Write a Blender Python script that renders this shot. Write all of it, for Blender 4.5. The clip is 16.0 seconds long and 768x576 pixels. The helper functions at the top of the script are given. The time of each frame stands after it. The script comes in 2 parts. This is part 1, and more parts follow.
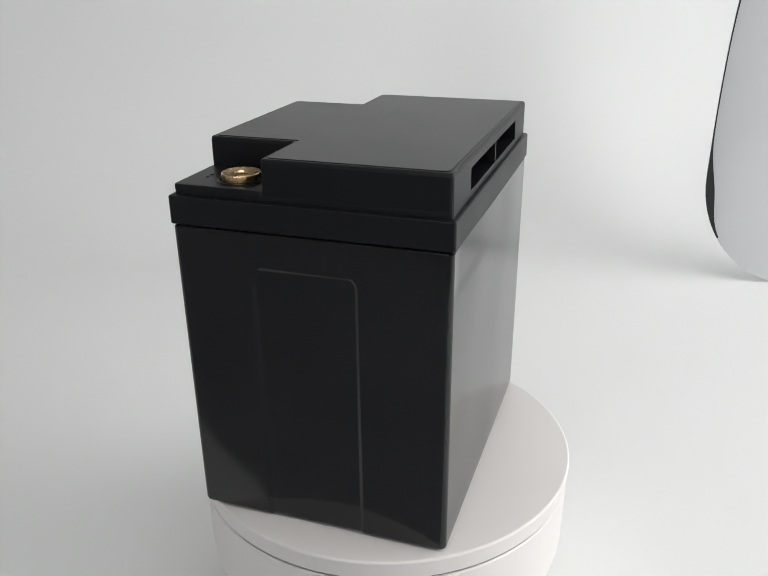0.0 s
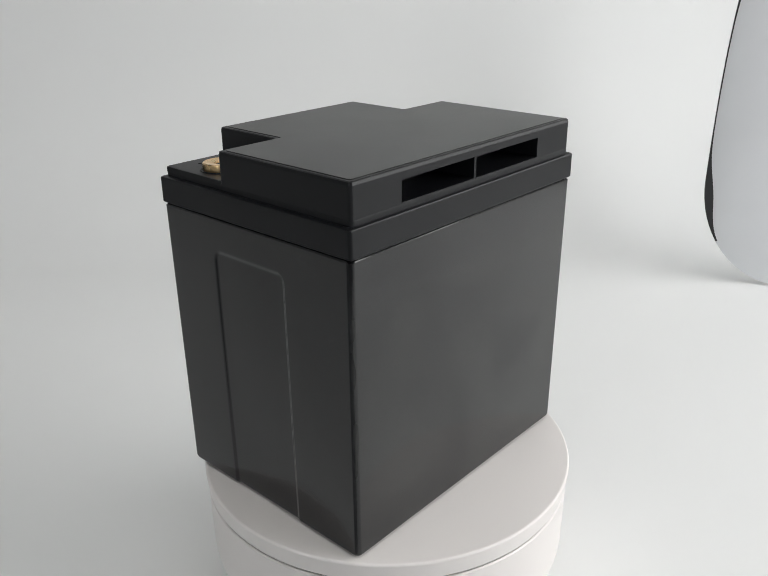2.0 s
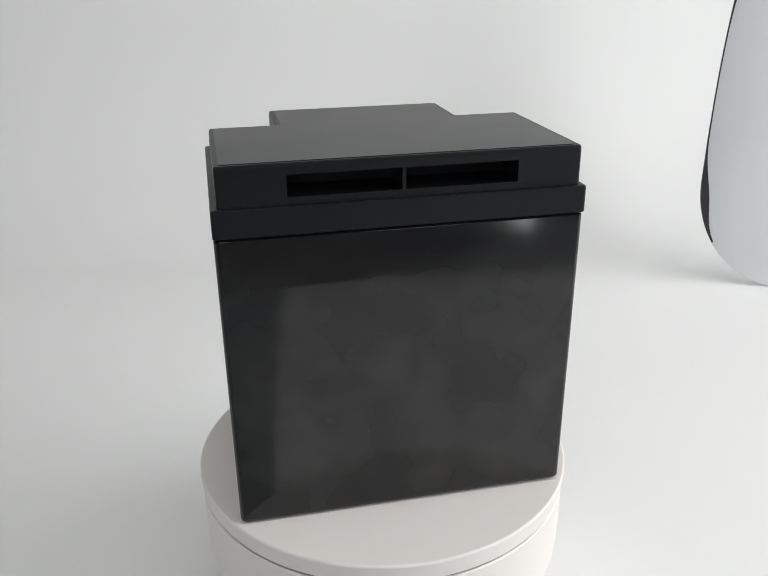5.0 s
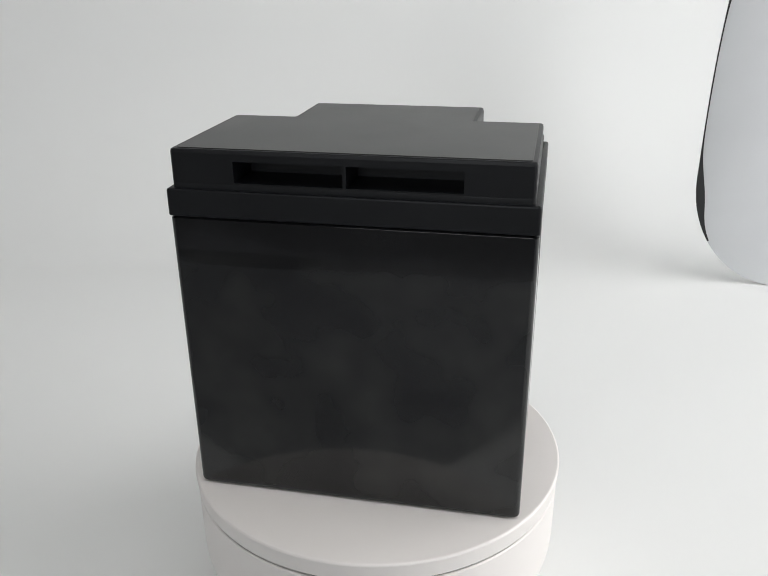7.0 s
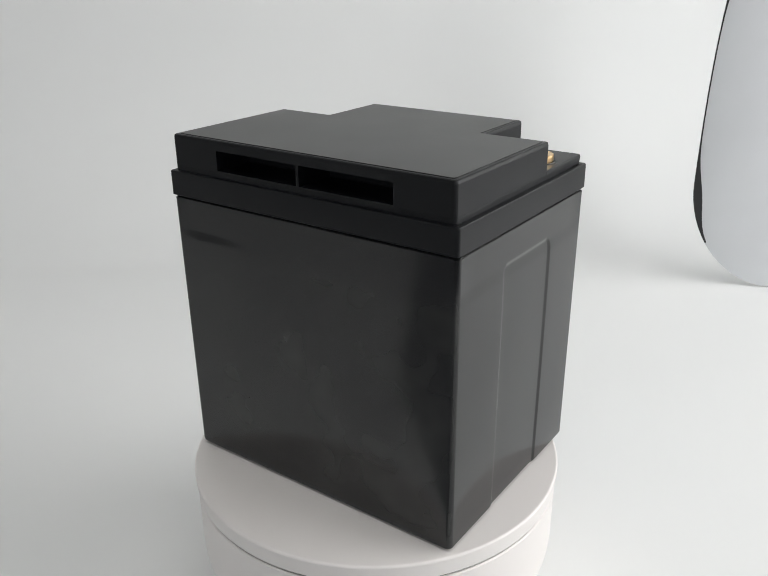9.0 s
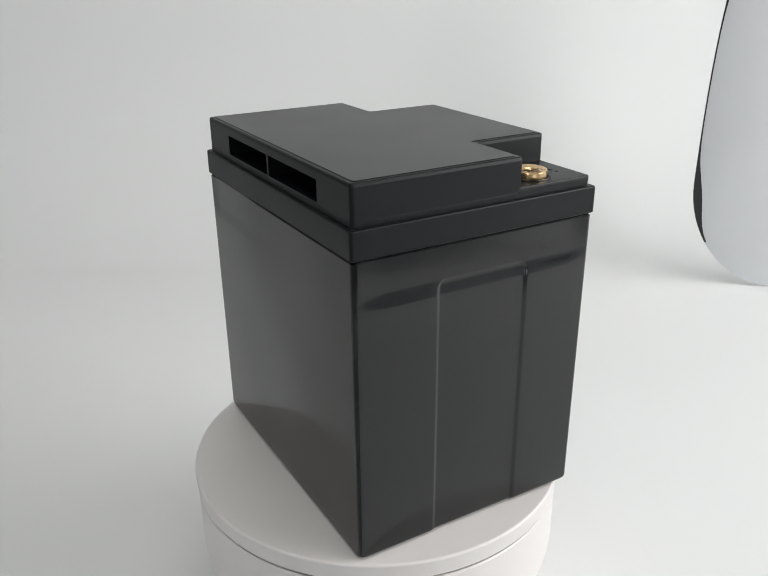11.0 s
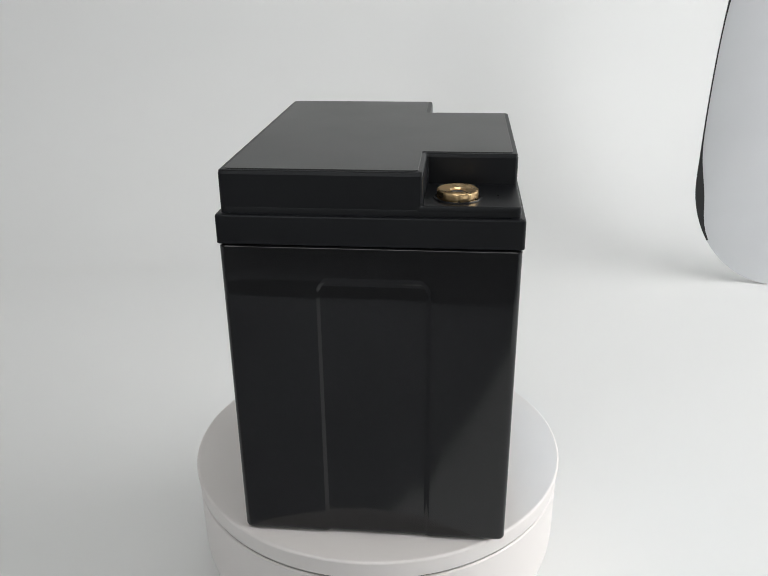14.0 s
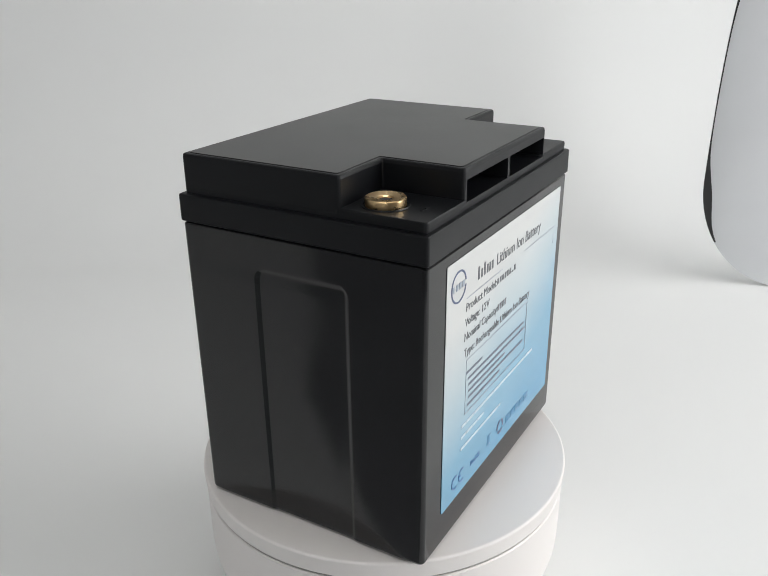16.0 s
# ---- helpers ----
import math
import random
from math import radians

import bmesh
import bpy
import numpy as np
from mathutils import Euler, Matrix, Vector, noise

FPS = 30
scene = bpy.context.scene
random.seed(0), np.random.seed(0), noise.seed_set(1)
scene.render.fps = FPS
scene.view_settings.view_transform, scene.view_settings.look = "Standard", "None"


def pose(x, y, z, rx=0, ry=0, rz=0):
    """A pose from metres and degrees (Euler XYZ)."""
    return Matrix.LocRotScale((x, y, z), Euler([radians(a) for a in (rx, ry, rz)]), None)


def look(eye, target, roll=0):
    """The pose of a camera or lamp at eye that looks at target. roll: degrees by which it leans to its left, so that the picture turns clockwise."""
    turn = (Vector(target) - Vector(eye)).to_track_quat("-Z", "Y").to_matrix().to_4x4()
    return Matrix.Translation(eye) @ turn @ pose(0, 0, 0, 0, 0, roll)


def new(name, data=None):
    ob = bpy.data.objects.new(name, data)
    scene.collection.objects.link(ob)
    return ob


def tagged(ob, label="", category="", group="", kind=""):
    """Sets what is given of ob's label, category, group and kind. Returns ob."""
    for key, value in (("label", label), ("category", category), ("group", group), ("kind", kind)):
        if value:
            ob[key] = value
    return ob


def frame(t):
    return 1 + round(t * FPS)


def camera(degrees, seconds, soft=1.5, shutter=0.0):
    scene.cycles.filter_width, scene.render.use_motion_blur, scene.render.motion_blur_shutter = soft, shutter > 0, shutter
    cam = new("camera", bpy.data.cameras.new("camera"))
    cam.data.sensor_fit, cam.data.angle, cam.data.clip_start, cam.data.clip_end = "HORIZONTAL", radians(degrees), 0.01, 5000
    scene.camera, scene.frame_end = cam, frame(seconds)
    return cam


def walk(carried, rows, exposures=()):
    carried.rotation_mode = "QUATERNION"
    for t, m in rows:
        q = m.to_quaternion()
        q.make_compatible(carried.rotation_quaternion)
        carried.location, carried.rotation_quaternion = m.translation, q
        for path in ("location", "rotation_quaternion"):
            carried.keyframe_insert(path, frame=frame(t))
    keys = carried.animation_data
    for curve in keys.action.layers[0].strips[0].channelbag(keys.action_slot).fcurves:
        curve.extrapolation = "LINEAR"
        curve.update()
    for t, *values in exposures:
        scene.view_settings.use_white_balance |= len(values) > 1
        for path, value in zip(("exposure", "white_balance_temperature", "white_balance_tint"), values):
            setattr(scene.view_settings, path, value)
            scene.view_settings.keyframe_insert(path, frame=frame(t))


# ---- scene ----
# Lens and path: a hand-held camera that only sways a little.
cam = camera(50.97, 16.0, soft=0.95)
EYE = Vector((0.0, -0.3915, 0.3447))
SWAY = [  # seconds, shift of the eye (metres), turn to the left, tilt (degrees)
    (0.0, -0.0013, 0.0032, -0.002, -0.127, -22.92), (0.5, -0.0015, 0.0026, -0.0013, -0.127, -22.781), (1.0, -0.0017, 0.0026, -0.0009, -0.164, -22.867),
    (1.5, -0.0018, 0.0017, -0.0008, -0.199, -22.676), (2.0, -0.002, 0.0009, -0.0002, -0.169, -22.742), (2.5, -0.0013, 0.0007, -0.0002, -0.147, -22.714),
    (3.0, 0.0001, 0.0005, -0.0017, -0.158, -22.578), (3.5, -0.0001, 0.0018, -0.0017, -0.216, -22.388), (4.0, -0.001, 0.0013, -0.0005, -0.298, -22.445),
    (6.5, 0.0005, 0.001, -0.0017, -0.407, -22.694), (7.0, 0.0008, 0.0008, -0.0008, -0.549, -22.677), (7.5, 0.0013, 0.0005, -0.0012, -0.51, -22.643),
    (8.0, 0.0007, -0.0001, -0.0001, -0.54, -22.762), (8.5, 0.0008, -0.0004, 0.0002, -0.482, -22.706), (9.0, 0.0005, -0.0003, 0.0003, -0.691, -22.569),
    (11.5, -0.0, -0.0008, -0.0005, -0.712, -22.545), (12.0, -0.0003, -0.0, -0.0003, -0.655, -22.681), (12.5, 0.0009, -0.0002, 0.0001, -0.606, -22.819),
    (13.0, 0.0009, -0.0012, -0.0002, -0.757, -22.671), (13.5, 0.0009, -0.0003, 0.0006, -0.557, -22.695), (14.0, 0.0007, -0.0015, 0.0007, -0.526, -22.766),
    (14.5, 0.0011, -0.0028, 0.0013, -0.36, -22.718), (15.0, 0.0022, -0.0025, 0.0005, -0.398, -22.846), (15.5, 0.0021, -0.0027, 0.0014, -0.053, -22.902),
    (16.0, 0.0006, -0.002, 0.0011, -0.02, -22.699)]
walk(cam, [(t, pose(EYE.x + x, EYE.y + y, EYE.z + z, 90 + tilt, 0, turn) @ pose(0, 0, 0, 0, 0, -0.565)) for t, x, y, z, turn, tilt in SWAY],
     [(0.0, -0.26), (1.0, -0.28), (2.0, -0.31), (3.0, -0.31), (3.6, -0.25), (4.2, -0.23), (6.3, -0.23), (9.0, -0.25), (11.3, -0.27), (13.0, -0.26), (14.5, -0.28), (16.0, -0.29)])

# ---- light ----
world = bpy.data.worlds.new("room_air")
world.use_nodes = True
world.node_tree.nodes["Background"].inputs[0].default_value = (0.8, 0.9, 1.0, 1)
world.node_tree.nodes["Background"].inputs[1].default_value = 0.3
scene.world = world


def area_lamp(name, place, target, width, height, power, colour):
    data = bpy.data.lights.new(name, "AREA")
    data.shape, data.size, data.size_y, data.energy, data.color = "RECTANGLE", width, height, power, colour
    lamp = new(name, data)
    lamp.matrix_world = look(place, target)
    return lamp


# daylight in the east window, then unseen fill lamps added in walls and ceiling
area_lamp("window_daylight", (1.13, -0.15, 0.62), (0.0, -0.15, 0.62), 1.1, 0.86, 18.6, (0.985, 0.985, 0.975))
# added bluish fill from the front-left, its source out of view
area_lamp("south_fill", (-0.60, -2.17, 0.62), (-0.60, 0.0, 0.62), 0.9, 0.7, 8.0, (0.95, 0.98, 1.0))
# added low lamp, out of view, for the bright stripe mirrored in the case
area_lamp("stripe_lamp", (1.13, -1.72, -0.31), (0.0, -1.72, -0.31), 0.44, 0.18, 1.7, (0.97, 0.985, 1.0))
# soft fill from above, under the made-up panel
area_lamp("overhead_fill", (0.05, -0.5, 1.70), (0.05, -0.5, 0.0), 1.2, 0.9, 2.5, (1.0, 0.985, 0.955))


# ---- materials ----
def nodes_of(name):
    m = bpy.data.materials.new(name)
    m.use_nodes = True
    return m, m.node_tree.nodes, m.node_tree.links, m.node_tree.nodes["Principled BSDF"]


def surface(name, colour, rough, metal=0.0, grain=400.0, vary=0.12, bump=0.05, depth=0.0004, wave=0.0, wave_scale=14.0, rough_vary=0.15, specular=0.5):
    """A solid surface with stains and grain in colour, gloss and relief."""
    m, n, l, b = nodes_of(name)
    co = n.new("ShaderNodeTexCoord")
    big, fine = n.new("ShaderNodeTexNoise"), n.new("ShaderNodeTexNoise")
    big.inputs["Scale"].default_value, big.inputs["Detail"].default_value = wave_scale, 3
    fine.inputs["Scale"].default_value, fine.inputs["Detail"].default_value = grain, 2
    l.new(co.outputs["Object"], big.inputs["Vector"]), l.new(co.outputs["Object"], fine.inputs["Vector"])
    ramp = n.new("ShaderNodeMapRange")
    ramp.inputs["To Min"].default_value, ramp.inputs["To Max"].default_value = 1 - vary, 1 + vary
    l.new(big.outputs["Fac"], ramp.inputs["Value"])
    mix = n.new("ShaderNodeVectorMath")
    mix.operation = "SCALE"
    mix.inputs[0].default_value = colour
    l.new(ramp.outputs["Result"], mix.inputs["Scale"])
    l.new(mix.outputs["Vector"], b.inputs["Base Color"])
    gloss = n.new("ShaderNodeMapRange")
    gloss.inputs["To Min"].default_value, gloss.inputs["To Max"].default_value = rough * (1 - rough_vary), rough * (1 + rough_vary)
    l.new(big.outputs["Fac"], gloss.inputs["Value"])
    l.new(gloss.outputs["Result"], b.inputs["Roughness"])
    b.inputs["Metallic"].default_value = metal
    b.inputs["Specular IOR Level"].default_value = specular
    last = None
    if bump:
        one = n.new("ShaderNodeBump")
        one.inputs["Strength"].default_value, one.inputs["Distance"].default_value = bump, depth
        l.new(fine.outputs["Fac"], one.inputs["Height"])
        last = one
    if wave:
        two = n.new("ShaderNodeBump")
        two.inputs["Strength"].default_value, two.inputs["Distance"].default_value = wave, 0.004
        slow = n.new("ShaderNodeTexNoise")
        slow.inputs["Scale"].default_value, slow.inputs["Detail"].default_value = wave_scale * 0.7, 0
        l.new(co.outputs["Object"], slow.inputs["Vector"])
        l.new(slow.outputs["Fac"], two.inputs["Height"])
        if last:
            l.new(last.outputs["Normal"], two.inputs["Normal"])
        last = two
    if last:
        l.new(last.outputs["Normal"], b.inputs["Normal"])
    return m


def sticker_material():
    """Printed film: white at the top, running into sky blue at the bottom."""
    m, n, l, b = nodes_of("printed_film")
    co, sep, ramp = n.new("ShaderNodeTexCoord"), n.new("ShaderNodeSeparateXYZ"), n.new("ShaderNodeValToRGB")
    soft, add = n.new("ShaderNodeTexNoise"), n.new("ShaderNodeMath")
    soft.inputs["Scale"].default_value = 9
    lift = n.new("ShaderNodeMath")
    lift.operation = "MULTIPLY_ADD"
    lift.inputs[1].default_value, lift.inputs[2].default_value = 0.035, -0.0175
    l.new(co.outputs["Object"], sep.inputs[0]), l.new(co.outputs["Object"], soft.inputs["Vector"])
    l.new(soft.outputs["Fac"], lift.inputs[0])
    slant = n.new("ShaderNodeMath")
    slant.operation = "MULTIPLY_ADD"
    slant.inputs[1].default_value = 0.22
    l.new(sep.outputs["X"], slant.inputs[0]), l.new(sep.outputs["Z"], slant.inputs[2])
    l.new(slant.outputs[0], add.inputs[0]), l.new(lift.outputs[0], add.inputs[1])
    rng = n.new("ShaderNodeMapRange")
    rng.inputs["From Min"].default_value, rng.inputs["From Max"].default_value = 0.018, 0.141
    l.new(add.outputs[0], rng.inputs["Value"]), l.new(rng.outputs["Result"], ramp.inputs["Fac"])
    stops = ramp.color_ramp.elements
    stops[0].position, stops[0].color = 0.0, (0.12, 0.33, 0.52, 1)
    stops[1].position, stops[1].color = 0.86, (0.58, 0.59, 0.585, 1)
    a = stops.new(0.30)
    a.color = (0.18, 0.38, 0.53, 1)
    c = stops.new(0.62)
    c.color = (0.43, 0.52, 0.565, 1)
    l.new(ramp.outputs["Color"], b.inputs["Base Color"])
    b.inputs["Roughness"].default_value = 0.14
    b.inputs["Specular IOR Level"].default_value = 0.6
    return m


CASE = surface("glossy_black_plastic", (0.0074, 0.0077, 0.0086), 0.11, grain=900, vary=0.5, bump=0.012, depth=0.0002, wave=0.30, wave_scale=22, rough_vary=0.3, specular=0.48)


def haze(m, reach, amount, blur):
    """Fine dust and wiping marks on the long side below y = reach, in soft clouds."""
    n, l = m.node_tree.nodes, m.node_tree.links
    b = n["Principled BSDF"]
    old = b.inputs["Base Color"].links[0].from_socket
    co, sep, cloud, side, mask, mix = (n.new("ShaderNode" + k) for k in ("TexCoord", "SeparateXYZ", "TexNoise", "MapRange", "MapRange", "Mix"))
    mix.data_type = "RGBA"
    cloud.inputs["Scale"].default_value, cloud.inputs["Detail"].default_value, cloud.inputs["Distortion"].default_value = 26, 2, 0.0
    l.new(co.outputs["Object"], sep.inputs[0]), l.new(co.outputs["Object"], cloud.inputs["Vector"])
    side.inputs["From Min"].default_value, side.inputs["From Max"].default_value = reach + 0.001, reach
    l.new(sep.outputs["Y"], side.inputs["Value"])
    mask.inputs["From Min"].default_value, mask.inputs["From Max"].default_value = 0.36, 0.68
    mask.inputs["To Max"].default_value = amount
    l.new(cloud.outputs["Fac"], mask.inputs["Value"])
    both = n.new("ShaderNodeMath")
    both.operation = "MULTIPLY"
    # haze fades out under the lid, painting in the dark band mirrored there
    strip, dark_band = n.new("ShaderNodeMapRange"), n.new("ShaderNodeMath")
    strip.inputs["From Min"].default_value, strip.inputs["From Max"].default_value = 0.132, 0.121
    dark_band.operation = "MULTIPLY"
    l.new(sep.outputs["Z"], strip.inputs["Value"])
    l.new(side.outputs["Result"], dark_band.inputs[0]), l.new(strip.outputs["Result"], dark_band.inputs[1])
    l.new(dark_band.outputs[0], both.inputs[0]), l.new(mask.outputs["Result"], both.inputs[1])
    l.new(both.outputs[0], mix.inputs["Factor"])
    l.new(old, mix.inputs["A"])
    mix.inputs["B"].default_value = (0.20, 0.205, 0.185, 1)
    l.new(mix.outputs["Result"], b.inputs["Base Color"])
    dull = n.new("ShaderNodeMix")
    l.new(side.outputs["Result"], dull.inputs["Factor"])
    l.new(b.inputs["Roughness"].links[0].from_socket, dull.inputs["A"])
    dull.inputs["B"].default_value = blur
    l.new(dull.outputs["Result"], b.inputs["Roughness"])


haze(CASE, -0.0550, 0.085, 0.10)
LID = surface("matt_black_plastic", (0.0056, 0.0062, 0.0076), 0.40, grain=1600, vary=0.2, bump=0.12, depth=0.0002, wave=0.02, wave_scale=25, specular=0.27)
TOPPLATE = surface("satin_black_plastic", (0.0095, 0.0096, 0.0102), 0.34, grain=1800, vary=0.25, bump=0.10, depth=0.0002, wave=0.02, wave_scale=18, specular=0.40)
BRASS = surface("brass", (0.82, 0.58, 0.31), 0.28, metal=1.0, grain=900, vary=0.15, bump=0.1, depth=0.0002, wave_scale=160)
PAPER = surface("white_backdrop", (0.80, 0.805, 0.80), 0.6, grain=220, vary=0.02, bump=0.03, depth=0.0003, wave=0.06, wave_scale=2.5, specular=0.25)
WHITE = surface("white_plastic", (0.785, 0.75, 0.73), 0.38, grain=600, vary=0.03, bump=0.02, depth=0.0002, wave_scale=12)
GROOVE = surface("dark_groove", (0.05, 0.05, 0.05), 0.7, bump=0)
FILM = sticker_material()
INK = surface("black_ink", (0.10, 0.108, 0.12), 0.4, bump=0, vary=0.3, wave_scale=300)
BLUE_INK = surface("blue_ink", (0.03, 0.13, 0.34), 0.4, bump=0, vary=0.2, wave_scale=300)
GREY_INK = surface("grey_ink", (0.26, 0.30, 0.36), 0.4, bump=0, vary=0.2, wave_scale=300)
PALE_INK = surface("pale_blue_ink", (0.07, 0.22, 0.38), 0.4, bump=0, vary=0.2, wave_scale=300)
MARK_INK = surface("slate_blue_ink", (0.075, 0.10, 0.19), 0.4, bump=0, vary=0.2, wave_scale=300)
NOTE_INK = surface("dark_grey_ink", (0.13, 0.155, 0.20), 0.4, bump=0, vary=0.2, wave_scale=300)
WHITE_INK = surface("white_ink", (0.56, 0.67, 0.74), 0.4, bump=0, vary=0.05, wave_scale=300)
SILVER = surface("silver_white_fabric", (0.55, 0.56, 0.575), 0.5, metal=0.0, grain=300, vary=0.10, bump=0.05, wave=0.5, wave_scale=9)
BINDING = surface("black_binding", (0.012, 0.012, 0.013), 0.6, grain=900, bump=0.2)
WALL = surface("painted_wall", (0.52, 0.52, 0.515), 0.8, grain=120, vary=0.05, bump=0.1, wave_scale=3)
DARKWOOD = surface("desk_laminate", (0.27, 0.275, 0.29), 0.5, grain=90, vary=0.25, bump=0.05, wave_scale=6)
CARPET = surface("floor_carpet", (0.09, 0.09, 0.10), 0.95, grain=150, vary=0.25, bump=0.3, wave_scale=10)


# ---- mesh helpers ----
def put(ob, bm, material, smooth=30):
    """Writes a bmesh into the mesh object, with sharp edges past that angle."""
    bmesh.ops.recalc_face_normals(bm, faces=bm.faces)
    bm.to_mesh(ob.data)
    bm.free()
    ob.data.materials.append(material)
    for f in ob.data.polygons:
        f.use_smooth = True
    ob.data.set_sharp_from_angle(angle=radians(smooth))
    flat = ob.modifiers.new("flat_faces", "WEIGHTED_NORMAL")
    flat.keep_sharp, flat.weight = True, 100
    return ob


def part(name, bm, material, parent=None, label="", smooth=30):
    ob = new(name, bpy.data.meshes.new(name))
    put(ob, bm, material, smooth)
    if parent:
        ob.parent = parent
    if label:
        tagged(ob, label)
    return ob


def loft(rings, cap=True):
    """A skin over closed rings with equal numbers of points."""
    bm = bmesh.new()
    made = [[bm.verts.new(v) for v in ring] for ring in rings]
    for a, b in zip(made, made[1:]):
        for i in range(len(a)):
            j = (i + 1) % len(a)
            bm.faces.new((a[i], a[j], b[j], b[i]))
    if cap:
        bm.faces.new(made[0][::-1])
        bm.faces.new(made[-1])
    return bm


def lathe(profile, steps=96, centre=(0, 0)):
    """A turned body from (radius, height) pairs, closed at both ends on the axis."""
    rings = [[(centre[0] + r * math.cos(2 * math.pi * k / steps), centre[1] + r * math.sin(2 * math.pi * k / steps), z)
              for k in range(steps)] for r, z in profile]
    return loft(rings)


def rounded(corners, radius, steps=5):
    """An outline in the plane with its corners rounded; radius may be one number or one per corner."""
    out, n = [], len(corners)
    for i, c in enumerate(corners):
        r = radius[i] if isinstance(radius, (list, tuple)) else radius
        c, a, b = Vector(c), Vector(corners[i - 1]), Vector(corners[(i + 1) % n])
        u, v = (a - c).normalized(), (b - c).normalized()
        for k in range(steps + 1):
            f = k / steps
            p, q = c + u * r * (1 - f), c + v * r * f
            out.append(tuple(p * (1 - f) + q * f))
    return out


def slab(outline, levels):
    """An outline stacked at (height, inset) levels; the inset is measured from the middle of each side."""
    pts = [Vector(p) for p in outline]
    n = len(pts)
    area = sum(pts[i].x * pts[(i + 1) % n].y - pts[(i + 1) % n].x * pts[i].y for i in range(n))
    way = 1 if area > 0 else -1
    rings = []
    for z, inset in levels:
        ring = []
        for i in range(n):
            e, f = (pts[i] - pts[i - 1]).normalized(), (pts[(i + 1) % n] - pts[i]).normalized()
            m = Vector((-(e.y + f.y), e.x + f.x)) * way
            m.normalize()
            k = max(0.5, m.dot(Vector((-e.y, e.x)) * way))
            ring.append((pts[i].x + m.x * inset / k, pts[i].y + m.y * inset / k, z))
        rings.append(ring)
    return loft(rings)


def box(x0, x1, y0, y1, z0, z1):
    return loft([[(x0, y0, z), (x1, y0, z), (x1, y1, z), (x0, y1, z)] for z in (z0, z1)])


def rect(hx, hy):
    return [(-hx, -hy), (hx, -hy), (hx, hy), (-hx, hy)]


def carved(bm, cutters):
    """The bmesh with the cutters' volumes taken out."""
    a = new("blank", bpy.data.meshes.new("blank"))
    bmesh.ops.recalc_face_normals(bm, faces=bm.faces)
    bm.to_mesh(a.data)
    bm.free()
    tools = []
    for c in cutters:
        o = new("tool", bpy.data.meshes.new("tool"))
        bmesh.ops.recalc_face_normals(c, faces=c.faces)
        c.to_mesh(o.data)
        c.free()
        mod = a.modifiers.new("cut", "BOOLEAN")
        mod.operation, mod.object, mod.solver = "DIFFERENCE", o, "EXACT"
        tools.append(o)
    out = bmesh.new()
    out.from_object(a, bpy.context.evaluated_depsgraph_get())
    bmesh.ops.triangulate(out, faces=out.faces)
    for o in [a, *tools]:
        old = o.data
        bpy.data.objects.remove(o)
        bpy.data.meshes.remove(old)
    return out


# ---- the room, the desk and the sweep ----
def plain(name, bm, material, label, category):
    return tagged(part(name, bm, material), label, category, kind="structure")


def room():
    x0, x1, y0, y1, z0, z1, t = -1.7, 1.15, -2.2, 1.5, -0.75, 1.75, 0.1
    plain("floor", box(x0, x1, y0, y1, z0 - t, z0), CARPET, "dark grey carpet floor of the studio room", "floor")
    plain("ceiling", box(x0, x1, y0, y1, z1, z1 + t), WALL, "plain pale grey painted ceiling of the studio room", "ceiling")
    plain("wall_north", box(x0 - t, x1 + t, y1, y1 + t, z0, z1), WALL, "plain pale grey painted studio wall", "wall")
    # opening made up for the fill lamp on this side
    wall = carved(box(x0 - t, x1 + t, y0 - t, y0, z0, z1), [box(-1.05, -0.15, y0 - t - 0.05, y0 + 0.05, 0.27, 0.97)])
    plain("wall_south", wall, WALL, "pale grey painted studio wall with an opening for the added fill", "wall")
    plain("wall_west", box(x0 - t, x0, y0, y1, z0, z1), WALL, "plain pale grey painted studio wall", "wall")
    # the second, low opening is made up to hold the lamp for the stripe
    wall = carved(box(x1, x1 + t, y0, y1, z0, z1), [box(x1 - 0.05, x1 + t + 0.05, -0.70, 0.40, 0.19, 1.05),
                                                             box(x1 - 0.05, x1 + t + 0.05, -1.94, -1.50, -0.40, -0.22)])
    plain("wall_east", wall, WALL, "pale grey painted studio wall with a window opening and an added lamp slot", "wall")


def desk():
    ob = tagged(new("desk"), "grey laminate desk under the white backdrop sheet", "desk")
    ob.location = (0, 0, -0.75)
    part("desktop", slab(rounded([(-0.95, -0.59), (0.95, -0.59), (0.95, 0.95), (-0.95, 0.95)], 0.02), [(0.718, 0.002), (0.72, 0), (0.744, 0), (0.746, 0.002)]), DARKWOOD, ob)
    for x in (-0.88, 0.88):
        for y in (-0.52, 0.88):
            part("leg", box(x - 0.03, x + 0.03, y - 0.03, y + 0.03, 0, 0.718), DARKWOOD, ob)


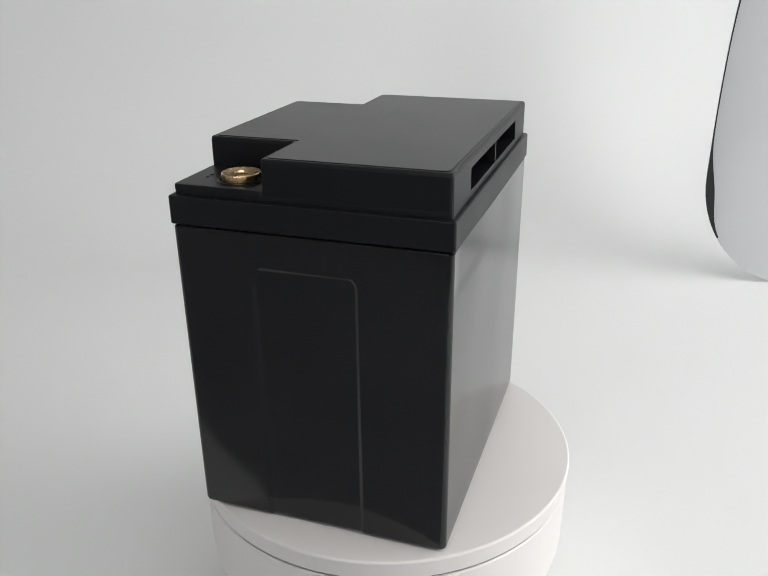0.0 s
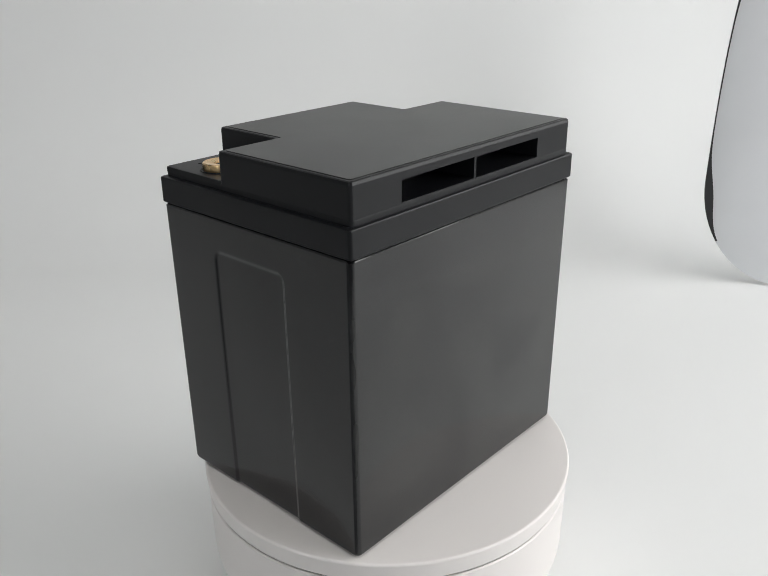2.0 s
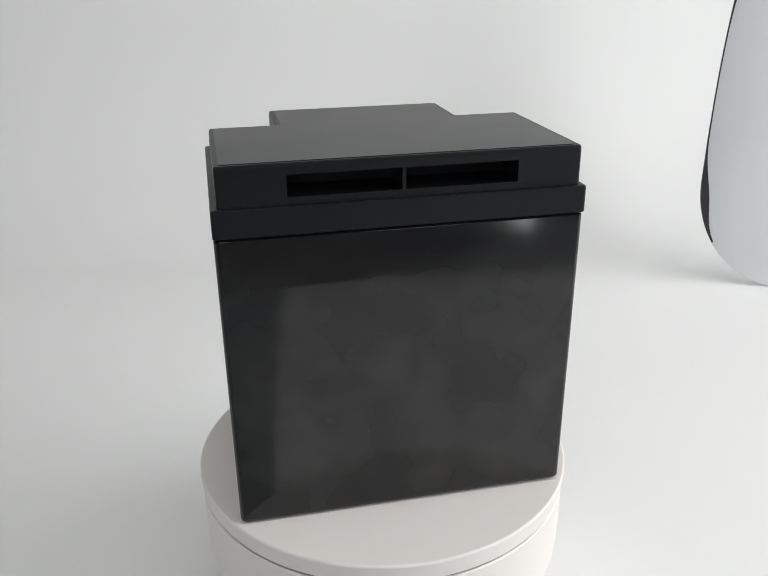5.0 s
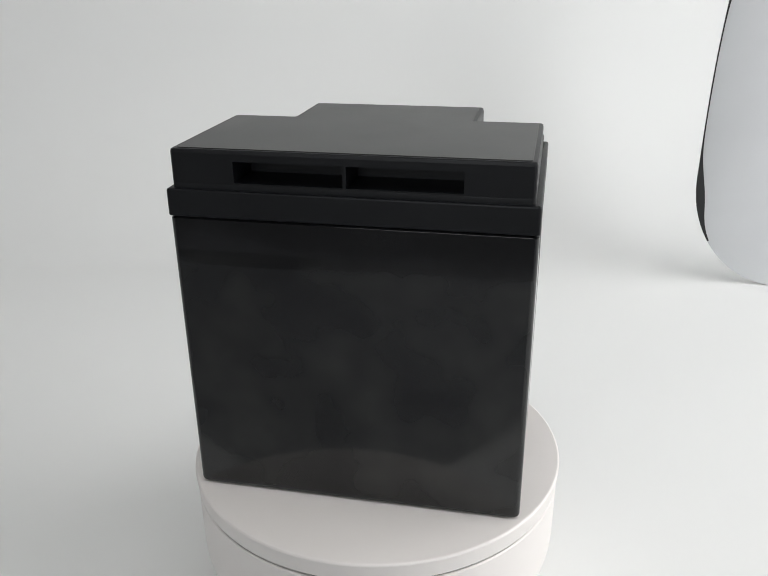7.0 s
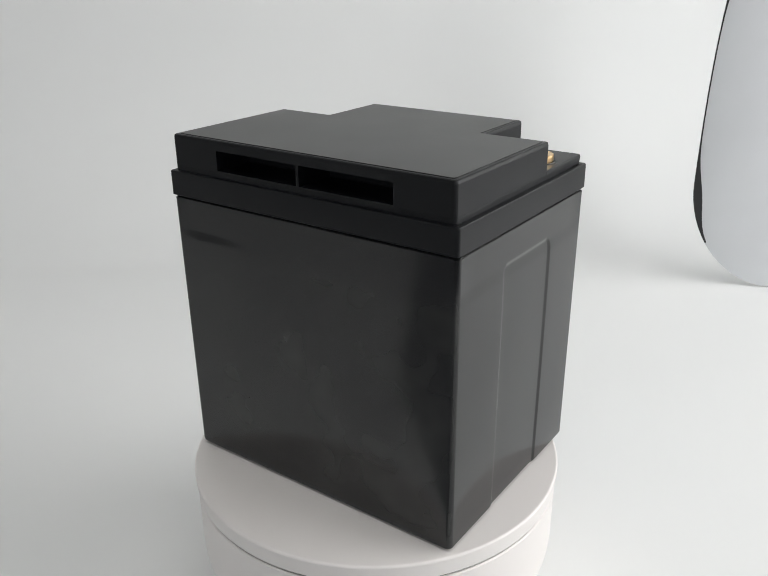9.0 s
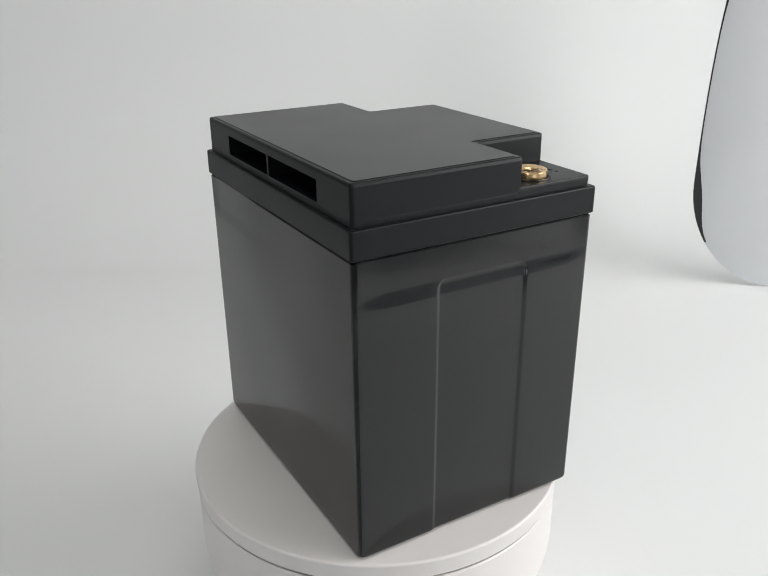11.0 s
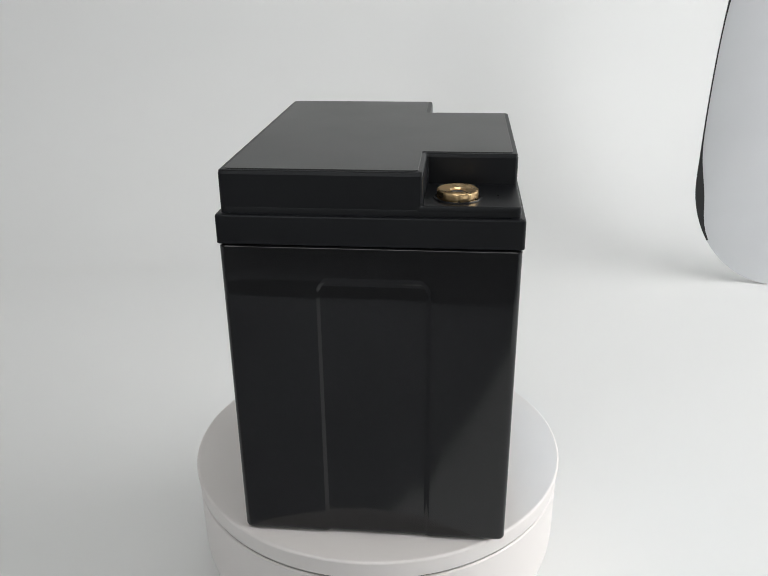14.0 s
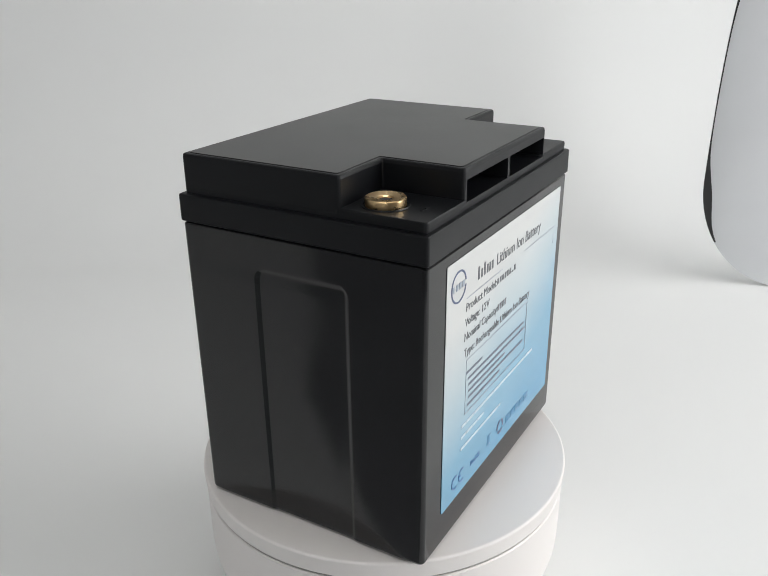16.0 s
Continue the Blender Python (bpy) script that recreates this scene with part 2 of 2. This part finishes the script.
def sweep():
    """A seamless sheet: flat on the desk, then curving up into the back wall."""
    back, r, top, hl, hr, thick = 0.75, 0.25, 1.25, 0.92, 0.90, 0.002
    path = [(-0.11, 0.0), (0.0, 0.0), (0.2, 0.0), (0.4, 0.0)]
    path += [(back - r + r * math.sin(a), r - r * math.cos(a)) for a in [math.pi / 2 * k / 24 for k in range(25)]]
    path += [(back, 0.6), (back, 0.9), (back, top)]
    bm = bmesh.new()
    rows = []
    for i, (y, z) in enumerate(path):
        a, b = path[max(i - 1, 0)], path[min(i + 1, len(path) - 1)]
        d = Vector((b[0] - a[0], b[1] - a[1])).normalized()
        rows.append([bm.verts.new((x, yy, zz)) for x, yy, zz in
                     ((-hl, y, z), (hr, y, z), (hr, y + d.y * thick, z - d.x * thick), (-hl, y + d.y * thick, z - d.x * thick))])
    for p, q in zip(rows, rows[1:]):
        for k in range(4):
            bm.faces.new((p[k], p[(k + 1) % 4], q[(k + 1) % 4], q[k]))
    bm.faces.new(rows[-1][::-1])
    # the front edge is cut on the skew and reaches further out at one side
    a, b, c, d = rows[0]
    # out of view: bared dark desk stands in for shaded sheet in the reflections
    edge = [(-hl, -0.48), (-0.28, -0.185), (-0.04, -0.135), (0.10, -0.585), (0.24, -0.54), (0.55, -0.32), (hr, -0.26)]
    up = [bm.verts.new((x, y, 0)) for x, y in edge]
    low = [bm.verts.new((x, y, -thick)) for x, y in edge]
    for s, p, q in ((up, a, b), (low, d, c)):
        for tri in ((s[0], s[1], p), (s[1], s[2], p), (s[2], q, p), (s[2], s[3], q), (s[3], s[4], q), (s[4], s[5], q), (s[5], s[6], q)):
            bm.faces.new(tri)
    for k in range(6):
        bm.faces.new((up[k], up[k + 1], low[k + 1], low[k]))
    bm.faces.new((up[0], a, d, low[0])), bm.faces.new((up[6], b, c, low[6]))
    plain("backdrop", bm, PAPER, "seamless white photo backdrop sheet curving up behind", "backdrop")


def fill_panel():
    # glowing panel added overhead as fill, never in view
    m, n, l, b = nodes_of("lit_diffuser")
    b.inputs["Base Color"].default_value = (0.9, 0.9, 0.9, 1)
    b.inputs["Emission Color"].default_value = (1, 0.99, 0.97, 1)
    b.inputs["Emission Strength"].default_value = 2.0
    ob = tagged(new("ceiling_fill"), "flat lit white fill panel added on the ceiling, out of view", "ceiling light")
    ob.location = (0.05, -0.5, 1.75)
    part("frame", box(-0.63, 0.63, -0.48, 0.48, -0.03, -0.001), WHITE, ob)
    part("diffuser", box(-0.6, 0.6, -0.45, 0.45, -0.036, -0.0305), m, ob, "glowing white diffuser")


def reflector():
    """A standing fabric panel with a straight edge and a wide rounded lower corner, bound in black."""
    ob = tagged(new("photo_reflector"), "silver white fabric photo reflector with black edge binding", "reflector")
    ob.location = (0.340, 0.430, 0.0)
    rx, rz, wide, high, bow = 0.100, 0.116, 0.14, 0.40, 0.02
    edge = [(0.0, high)] + [(0.0, high - (high - rz) * k / 70) for k in range(1, 71)]
    edge += [(rx - rx * math.cos(a), rz - rz * math.sin(a)) for a in [math.pi / 2 * k / 18 for k in range(1, 19)]]

    # the panel leans a little to one side
    edge = [(x + 0.0036 + 0.74 * max(z - 0.1, 0.0) ** 3, z) for x, z in edge]

    def back(x):
        return bow * (1 - math.exp(-x / 0.05))
    bm = bmesh.new()
    cols = 14
    grid = []
    for x, z in edge:
        row = []
        for k in range(cols + 1):
            xx = x + (wide - x) * (k / cols) ** 1.6
            row.append((xx, -back(xx) + 0.012, z))
        grid.append(row)
    front = [[bm.verts.new(v) for v in row] for row in grid]
    rear = [[bm.verts.new((v[0], v[1] + 0.002, v[2])) for v in row] for row in grid]
    for s in (front, rear):
        for a, b in zip(s, s[1:]):
            for k in range(cols):
                bm.faces.new((a[k], a[k + 1], b[k + 1], b[k]))
    for a, b in zip(range(len(edge)), range(1, len(edge))):
        bm.faces.new((front[a][0], front[b][0], rear[b][0], rear[a][0]))
        bm.faces.new((front[a][-1], front[b][-1], rear[b][-1], rear[a][-1]))
    part("fabric", bm, SILVER, ob, smooth=60)
    # binding: a tape that widens and narrows as the edge twists
    bm = bmesh.new()
    last = None
    for i, (x, z) in enumerate(edge):
        a, b = edge[max(i - 1, 0)], edge[min(i + 1, len(edge) - 1)]
        d = Vector((b[0] - a[0], b[1] - a[1])).normalized()
        w = 0.0003 + 0.0075 * math.exp(-((z - 0.098) / 0.034) ** 2) + 0.009 * math.exp(-((z - 0.36) / 0.04) ** 2)
        if z < 0.045:
            break
        inx, inz = -d.y, d.x
        near, far = 0.0112 - 0.10 * w - back(x), 0.0124 - back(x)
        p = [bm.verts.new(v) for v in ((x - 0.0003, near, z), (x + inx * w, 0.0108 - back(x + inx * w), z + inz * w),
                                       (x + inx * w, 0.0124 - back(x + inx * w), z + inz * w), (x - 0.0003, far, z))]
        if last:
            for k in range(4):
                bm.faces.new((last[k], last[(k + 1) % 4], p[(k + 1) % 4], p[k]))
        last = p
    part("binding", bm, BINDING, ob, "black edge binding", smooth=60)


# ---- the turntable ----
TABLE_TOP = 0.0866


def turntable():
    ob = tagged(new("turntable"), "round white plastic motorised display turntable on the sheet", "turntable")
    h = TABLE_TOP
    R = 0.1017
    part("base", lathe([(0.0001, 0), (0.082, 0), (0.084, 0.002), (0.0915, h - 0.068), (0.0955, h - 0.062), (0.0985, h - 0.057), (0.1000, h - 0.051), (0.1005, h - 0.045), (0.1008, h - 0.0125), (0.1002, h - 0.0116), (0.0001, h - 0.0116)]), WHITE, ob)
    part("seam", lathe([(0.0001, h - 0.0115), (0.0996, h - 0.0115), (0.0996, h - 0.0107), (0.0001, h - 0.0106)]), GROOVE, ob, "dark gap under the platter")
    prof = [(0.0001, h - 0.0105), (0.1004, h - 0.0105), (0.1009, h - 0.0098)]
    prof += [(R - 0.0013 + 0.0013 * math.cos(a), h - 0.0013 + 0.0013 * math.sin(a)) for a in [math.pi / 2 * k / 6 for k in range(7)]]
    platter = part("platter", lathe(prof + [(0.0001, h)], 128), WHITE, ob, "smooth white round turning platter")
    return platter


# ---- the battery ----
OX, OY, LIFT = 0.0001, 0.0061, 0.0034   # place on the platter
HL, HW = 0.0835, 0.0629                  # half length and width at the lid's rim


def ease(k):
    k = min(1.0, max(0.0, k))
    return k * k * (3 - 2 * k)


def case_bm():
    """Box with a slight draft, rounded upright edges, softly bowed walls and a shallow recessed panel in each short side."""
    ztop, r, rp = 0.1431 + LIFT, 0.0026, 0.0060
    p0, p1, zp, deep, g = -0.0217, 0.0252, 0.1285 + LIFT, 0.0008, 0.0013
    levels = [0.0, 0.0008, 0.0018, 0.0030, 0.01, 0.02, 0.04, 0.06, 0.08, 0.095, 0.105, 0.112, 0.118, 0.122, zp - rp, zp - rp * 0.8, zp - rp * 0.65,
              zp - rp * 0.5, zp - rp * 0.4, zp - 0.0018, zp - 0.0012, zp - 0.0006, zp]
    levels += [0.1195, 0.1205, 0.1215, 0.1235, 0.1245]
    levels += [zp + (ztop - zp) * k / 14 for k in range(1, 14)] + [ztop - 0.0008, ztop]
    levels.sort()

    def bow(z, u, fold):
        """Walls pressed out a little by the cells, stepping back in a soft fold under the lid in places."""
        s = ztop - z
        return 0.0003 * ease(z / 0.07) * ease(s / 0.05) * (1 - u * u) - 0.00043 * fold * ease((0.0235 - s) / 0.0085)
    rings = []
    for z in levels:
        f = z / ztop
        hx, hy = HL - 0.0003 - 0.0006 * (1 - f), HW - 0.0003 - 0.0006 * (1 - f)
        if z < 0.003:
            e = 0.0022 * (1 - z / 0.003) ** 2
            hx, hy = hx - e, hy - e
        if z == ztop:
            hx, hy = hx - 0.0007, hy - 0.0007
        s = max(0.0, z - (zp - rp)) / rp
        into = min(0.003, rp * (1 - math.sqrt(max(0.0, 1 - min(s, 1) ** 2))))
        a, b = p0 + into, p1 - into
        depth = deep * ease((zp - z) / 0.0030)
        ring = []

        def corner(cx, cy, start):
            for k in range(10):
                t = radians(start + 10 * k)
                ring.append((cx + r * math.cos(t), cy + r * math.sin(t), z))

        def short_side(way):
            """Points up one short side, from -y to y, seen from the outside of the wall."""
            y0, y1 = -hy + r, hy - r
            ys = [y0 + (a - g - y0) * k / 6 for k in range(1, 7)] + [a - g / 2, a, a + g / 2, a + g]
            ys += [a + g + (b - a - 2 * g) * k / 8 for k in range(1, 8)] + [b - g, b - g / 2, b, b + g / 2]
            ys += [b + g + (y1 - b - g) * k / 6 for k in range(6)]
            out = []
            for y in ys:
                d = depth * ease((y - a + g) / (2 * g)) * ease((b + g - y) / (2 * g))
                out.append((way * (hx + bow(z, y / hy, 1.0 if way > 0 else 0.12) * ease((hy - abs(y)) / 0.004) - d), y, z))
            return out
        corner(-hx + r, -hy + r, 180)
        ring += [(x, -hy - bow(z, x / hx, 0.12 + 0.88 * ease((-0.005 - x) / 0.05)) * ease((hx - abs(x)) / 0.004), z) for x in [(-hx + r) * (1 - 2 * k / 28) for k in range(1, 28)]]
        corner(hx - r, -hy + r, 270)
        ring += short_side(1)
        corner(hx - r, hy - r, 0)
        corner(-hx + r, hy - r, 90)
        ring += short_side(-1)[::-1]
        rings.append(ring)
    bm = loft(rings)
    bmesh.ops.translate(bm, verts=bm.verts, vec=(OX, OY, 0))
    return bm


def shifted(bm):
    bmesh.ops.translate(bm, verts=bm.verts, vec=(OX, OY, LIFT))
    return bm


BX, BY, NX, NY, NY_FAR = HL - 0.0027, HW - 0.0016, 0.0332, 0.0391, 0.0415


def cover_outline(e=0.0):
    """The raised cover seen from above: a rectangle with a terminal notch at both corners of the label side."""
    x, y = BX - e, BY - e
    return rounded([(-x, -y), (x, -y), (x, y - NY), (x - NX, y - NY), (x - NX, y), (-x + NX, y), (-x + NX, y - NY_FAR), (-x, y - NY_FAR)],
                   [0.0022, 0.0022, 0.0020, 0.0012, 0.0020, 0.0020, 0.0012, 0.0020], 4)


def terminal(parent, x, y):
    z = 0.1588
    sides = 10
    def ring(r, h, soft):
        out = []
        for k in range(40):
            a = 2 * math.pi * k / 40
            q = (a % (2 * math.pi / sides)) - math.pi / sides
            rr = r * (1 - soft) + r * soft * math.cos(math.pi / sides) / math.cos(q)
            out.append((x + rr * math.cos(a), y + rr * math.sin(a), h))
        return out
    bm = loft([ring(0.0074, z - 0.001, 0), ring(0.0074, z + 0.0019, 0), ring(0.0084, z + 0.0021, 0.2), ring(0.0088, z + 0.0026, 0.55), ring(0.0088, z + 0.0050, 0.55),
               ring(0.0086, z + 0.0056, 0.2), ring(0.0081, z + 0.0059, 0), ring(0.0074, z + 0.0058, 0), ring(0.0048, z + 0.0055, 0), ring(0.0036, z + 0.0054, 0),
               ring(0.0030, z + 0.0048, 0), ring(0.0027, z + 0.0022, 0), ring(0.0002, z + 0.0022, 0)])
    t = part("terminal", shifted(bm), BRASS, parent, "round brass screw terminal with a threaded hole", smooth=35)
    # dark plug in the bore, its colour standing in for the shade inside
    bm = lathe([(0.0003, z + 0.0018), (0.0024, z + 0.0018), (0.0029, z + 0.0045), (0.0003, z + 0.0045)], 24, (x, y))
    part("hole_shade", shifted(bm), GROOVE, t, "dark plug for the shade in the threaded hole")
    bm = loft([[(x + r * math.cos(a), y + r * math.sin(a), h) for a in [2 * math.pi * k / 40 for k in range(40)]]
               for r, h in ((0.0091, z + 0.0018), (0.0093, z + 0.0027), (0.0100, z + 0.0027), (0.0103, z + 0.0018))], cap=False)
    part("collar", shifted(bm), LID, t, "black moulded ring round the terminal")


def text_bm(words, size, x, z, width, y, thick=0.00006):
    """Words as a thin mesh on the label side, starting at x and running towards -x."""
    data = bpy.data.curves.new("words", "FONT")
    data.body, data.size, data.extrude = words, size, thick
    ob = new("words", data)
    bm = bmesh.new()
    me = ob.evaluated_get(bpy.context.evaluated_depsgraph_get()).to_mesh()
    bm.from_mesh(me)
    bpy.data.objects.remove(ob)
    bpy.data.curves.remove(data)
    span = max(v.co.x for v in bm.verts) - min(v.co.x for v in bm.verts)
    k = width / span
    for v in bm.verts:
        v.co = Vector((x - v.co.x * k, y + v.co.z, z + v.co.y))
    return bm


def battery():
    ob = tagged(new("battery"), "black plastic rechargeable battery with brass terminals and blue label", "battery")
    ob.location = (0, 0, TABLE_TOP)
    part("case", case_bm(), CASE, ob, "glossy black plastic case", smooth=28)
    # lid rim, overhanging the case by a hair
    rim = rounded(rect(HL, HW + 0.0004), 0.0017, 6)
    part("lid", shifted(slab(rim, [(0.1425, 0.004), (0.1434, 0.0014), (0.1436, 0.0006), (0.1441, 0.0), (0.1554, 0.0), (0.1561, 0.0003), (0.1564, 0.0010), (0.15645, 0.006)])), LID, ob, "matt black plastic lid rim")
    # plinth under the cover, seen in the terminal notches
    part("plinth", shifted(slab(rounded(rect(BX, BY), 0.0022, 5), [(0.1560, 0), (0.1587, 0.0), (0.1594, 0.0003), (0.1597, 0.0010)])), LID, ob)
    # raised cover with finger slots in both long sides
    block = slab(cover_outline(), [(0.1590, 0), (0.1727, 0), (0.1740, 0.0003), (0.1743, 0.0009)])
    cut = []
    for a, b in ((-0.0512, -0.0016), (-0.0000, 0.0509)):
        cut.append(box(a, b, -BY - 0.01, -BY + 0.022, 0.15972, 0.1694))
    for a, b in ((-0.0455, -0.0012), (0.0012, 0.0455)):
        cut.append(box(a, b, BY - 0.024, BY + 0.01, 0.15972, 0.1694))
    cover = part("cover", shifted(carved(block, cut)), LID, ob, "raised black cover with finger slots", smooth=12)
    part("top_plate", shifted(slab(cover_outline(0.0022), [(0.1735, 0), (0.17445, 0), (0.17465, 0.0003)])), TOPPLATE, cover, "flat satin black top plate")
    for x in (0.0679, -0.0672):
        terminal(ob, x, 0.03575)
        e = math.copysign(1, x)
        # the raised pad on which the terminal sits, in the notch of the cover
        pad = rounded([(e * (BX - NX - 0.003), BY - NY_FAR - 0.001), (e * (BX + 0.0001), BY - NY_FAR - 0.001), (e * (BX + 0.0001), BY + 0.0001), (e * (BX - NX - 0.003), BY + 0.0001)], 0.0021, 5)
        part("terminal_pad", shifted(slab(pad, [(0.1585, 0.0), (0.1601, 0.0), (0.1608, 0.0003), (0.1610, 0.0009)])), LID, ob)
        for dx, w in ((0.0, 0.0011), (0.0042, 0.0006)):
            cx = x - e * 0.004 + e * dx
            part("moulded_mark", shifted(box(cx - w, cx + w, 0.0520, 0.0528, 0.1606, 0.1613)), LID, ob)
    sticker(ob)


def sticker(ob):
    y = HW - 0.0003
    bm = slab(rounded([(-0.0738, 0.0154), (0.0654, 0.0154), (0.0654, 0.1379), (-0.0738, 0.1379)], 0.0012, 4), [(0.0, 0), (0.00025, 0.0)])
    lean = -0.0006 / 0.1455
    for v in bm.verts:
        h = v.co.y
        v.co = Vector((v.co.x, y - 0.0006 + h * -lean + 0.0001 + v.co.z, h))
    film = part("label_sticker", shifted(bm), FILM, ob, "white to sky blue printed label sticker")
    yy = y + 0.00015

    def at(bm):
        for v in bm.verts:
            v.co.y += -0.0006 + v.co.z * -lean + 0.0003
            v.co.z -= 0.0009
            v.co.x += 0.0004
        return shifted(bm)

    def words(text, size, x, z, width, ink, name="printed_text"):
        part(name, at(text_bm(text, size, x, z, width, yy)), ink, film)

    def bar(x0, x1, z, high, ink, name="printed_line"):
        part(name, at(box(x1, x0, yy - 0.00006, yy + 0.00006, z, z + high)), ink, film)

    def ring(cx, cz, r0, r1, a0, a1, ink, name):
        bm = bmesh.new()
        last = None
        for k in range(41):
            a = radians(a0 + (a1 - a0) * k / 40)
            p = [bm.verts.new((cx - r * math.cos(a), yy + e, cz + r * math.sin(a))) for r, e in ((r0, 0.00006), (r1, 0.00006), (r1, -0.00006), (r0, -0.00006))]
            if last:
                for i in range(4):
                    bm.faces.new((last[i], last[(i + 1) % 4], p[(i + 1) % 4], p[i]))
            last = p
        part(name, at(bm), ink, film)
    # maker's mark: an open ring with plain bars
    ring(0.0536, 0.1264, 0.0066, 0.0075, 8, 352, MARK_INK, "mark_ring")
    for k, w in enumerate((0.0014, 0.0022, 0.0022, 0.0022)):
        bar(0.0596 - 0.0031 * k, 0.0596 - 0.0031 * k - w, 0.1250, 0.0030, GREY_INK, "mark_bar")
    # heading: maker's name as plain bars, then the words
    for k, (a, h) in enumerate(((0.0336, 0.0062), (0.0302, 0.0042), (0.0272, 0.0062), (0.0240, 0.0042), (0.0212, 0.0042), (0.0182, 0.0042))):
        bar(a, a - 0.0016, 0.1224, h, INK, "name_bar")
    words("Lithium Ion Battery", 0.0082, 0.0128, 0.1222, 0.0578, INK, "heading")
    bar(0.045, 0.005, 0.1176, 0.0003, GREY_INK)
    bar(-0.024, -0.069, 0.1176, 0.0003, GREY_INK)
    words("Product Model:", 0.0056, 0.0455, 0.1115, 0.0335, INK)
    for k in range(8):
        bar(0.0105 - 0.0030 * k, 0.0105 - 0.0030 * k - 0.0017, 0.1118, 0.0030 if k != 6 else 0.0009, INK, "number_bar")
    words("Voltage:", 0.0056, 0.0458, 0.1043, 0.0155, INK)
    words("12V", 0.0056, 0.0285, 0.1043, 0.0082, INK)
    words("Nominal Capacity:", 0.0056, 0.0463, 0.0972, 0.0370, INK)
    for k in range(4):
        bar(0.0085 - 0.0029 * k, 0.0085 - 0.0029 * k - 0.0017, 0.0974, 0.0032, INK, "number_bar")
    words("Type: Rechargeable Lithium Ion Battery", 0.0056, 0.0460, 0.0894, 0.0808, INK)
    # boxed notes
    bar(0.0429, 0.0426, 0.0585, 0.028, GREY_INK, "box_line")
    bar(-0.0325, -0.0328, 0.0585, 0.028, GREY_INK, "box_line")
    bar(0.0429, -0.0328, 0.0864, 0.0003, GREY_INK, "box_line")
    bar(0.0429, -0.0328, 0.0583, 0.0003, GREY_INK, "box_line")
    rng = random.Random(4)
    for z, x0, x1 in ((0.0792, 0.0428, 0.0250), (0.0755, 0.0400, -0.0290), (0.0720, 0.0395, -0.0312), (0.0686, 0.0395, -0.0040), (0.0652, 0.0395, -0.0290), (0.0615, 0.0402, 0.0023)):
        x = x0
        while x > x1:
            w = rng.uniform(0.0025, 0.008)
            bar(x, max(x - w, x1), z, 0.0012, NOTE_INK, "note_bar")
            x -= w + 0.0006
    for z, x1 in ((0.0523, -0.0455), (0.0463, 0.0200), (0.0400, -0.0020)):
        x = 0.0459
        while x > x1:
            w = rng.uniform(0.004, 0.011)
            bar(x, max(x - w, x1), z, 0.0014, WHITE_INK, "note_bar")
            x -= w + 0.0005
    # marks along the foot
    ring(0.0510, 0.0255, 0.0029, 0.0037, 60, 300, BLUE_INK, "ce_mark")
    ring(0.0435, 0.0255, 0.0029, 0.0037, 60, 300, BLUE_INK, "ce_mark")
    bar(0.0466, 0.0440, 0.0252, 0.0006, BLUE_INK, "ce_mark")
    words("RoHS", 0.0045, 0.0338, 0.0240, 0.0105, BLUE_INK)
    bar(0.0132, 0.0100, 0.0235, 0.0060, PALE_INK, "bin_mark")
    bar(-0.0672, -0.0692, 0.1120, 0.0016, GREY_INK, "mark_bar")
    bar(-0.0672, -0.0684, 0.1085, 0.0014, GREY_INK, "mark_bar")
    for k in range(3):
        ring(-0.0035, 0.0265, 0.0027, 0.0043, 100 + 120 * k, 195 + 120 * k, MARK_INK, "recycling_mark")
    for k in range(5):
        bar(-0.0115 - 0.0066 * k, -0.0115 - 0.0066 * k - 0.0052, 0.0240, 0.0040, PALE_INK, "mark_bar")


room()
desk()
sweep()
fill_panel()
reflector()
platter = turntable()
battery()

TURN = [  # seconds, degrees
    (0.0, 71.06), (0.5, 65.32), (1.0, 59.06), (1.5, 53.8), (2.0, 47.73), (2.5, 41.99), (3.0, 35.45), (3.5, 29.83),
    (4.0, 23.77), (6.5, -6.19), (7.0, -12.54), (7.5, -17.91), (8.0, -23.85), (8.5, -29.42), (9.0, -36.32), (11.5, -67.03),
    (12.0, -73.44), (12.5, -78.35), (13.0, -84.97), (13.5, -89.95), (14.0, -96.1), (14.5, -101.86), (15.0, -108.27), (15.5, -113.63),
    (16.0, -120.37)]


def motions():
    """The platter turns clockwise, seen from above, and carries the battery round."""
    walk(bpy.data.objects["battery"], [(t, pose(0, 0, TABLE_TOP, 0, 0, a)) for t, a in TURN])
    walk(platter, [(t, pose(0, 0, 0, 0, 0, a)) for t, a in TURN])


motions()
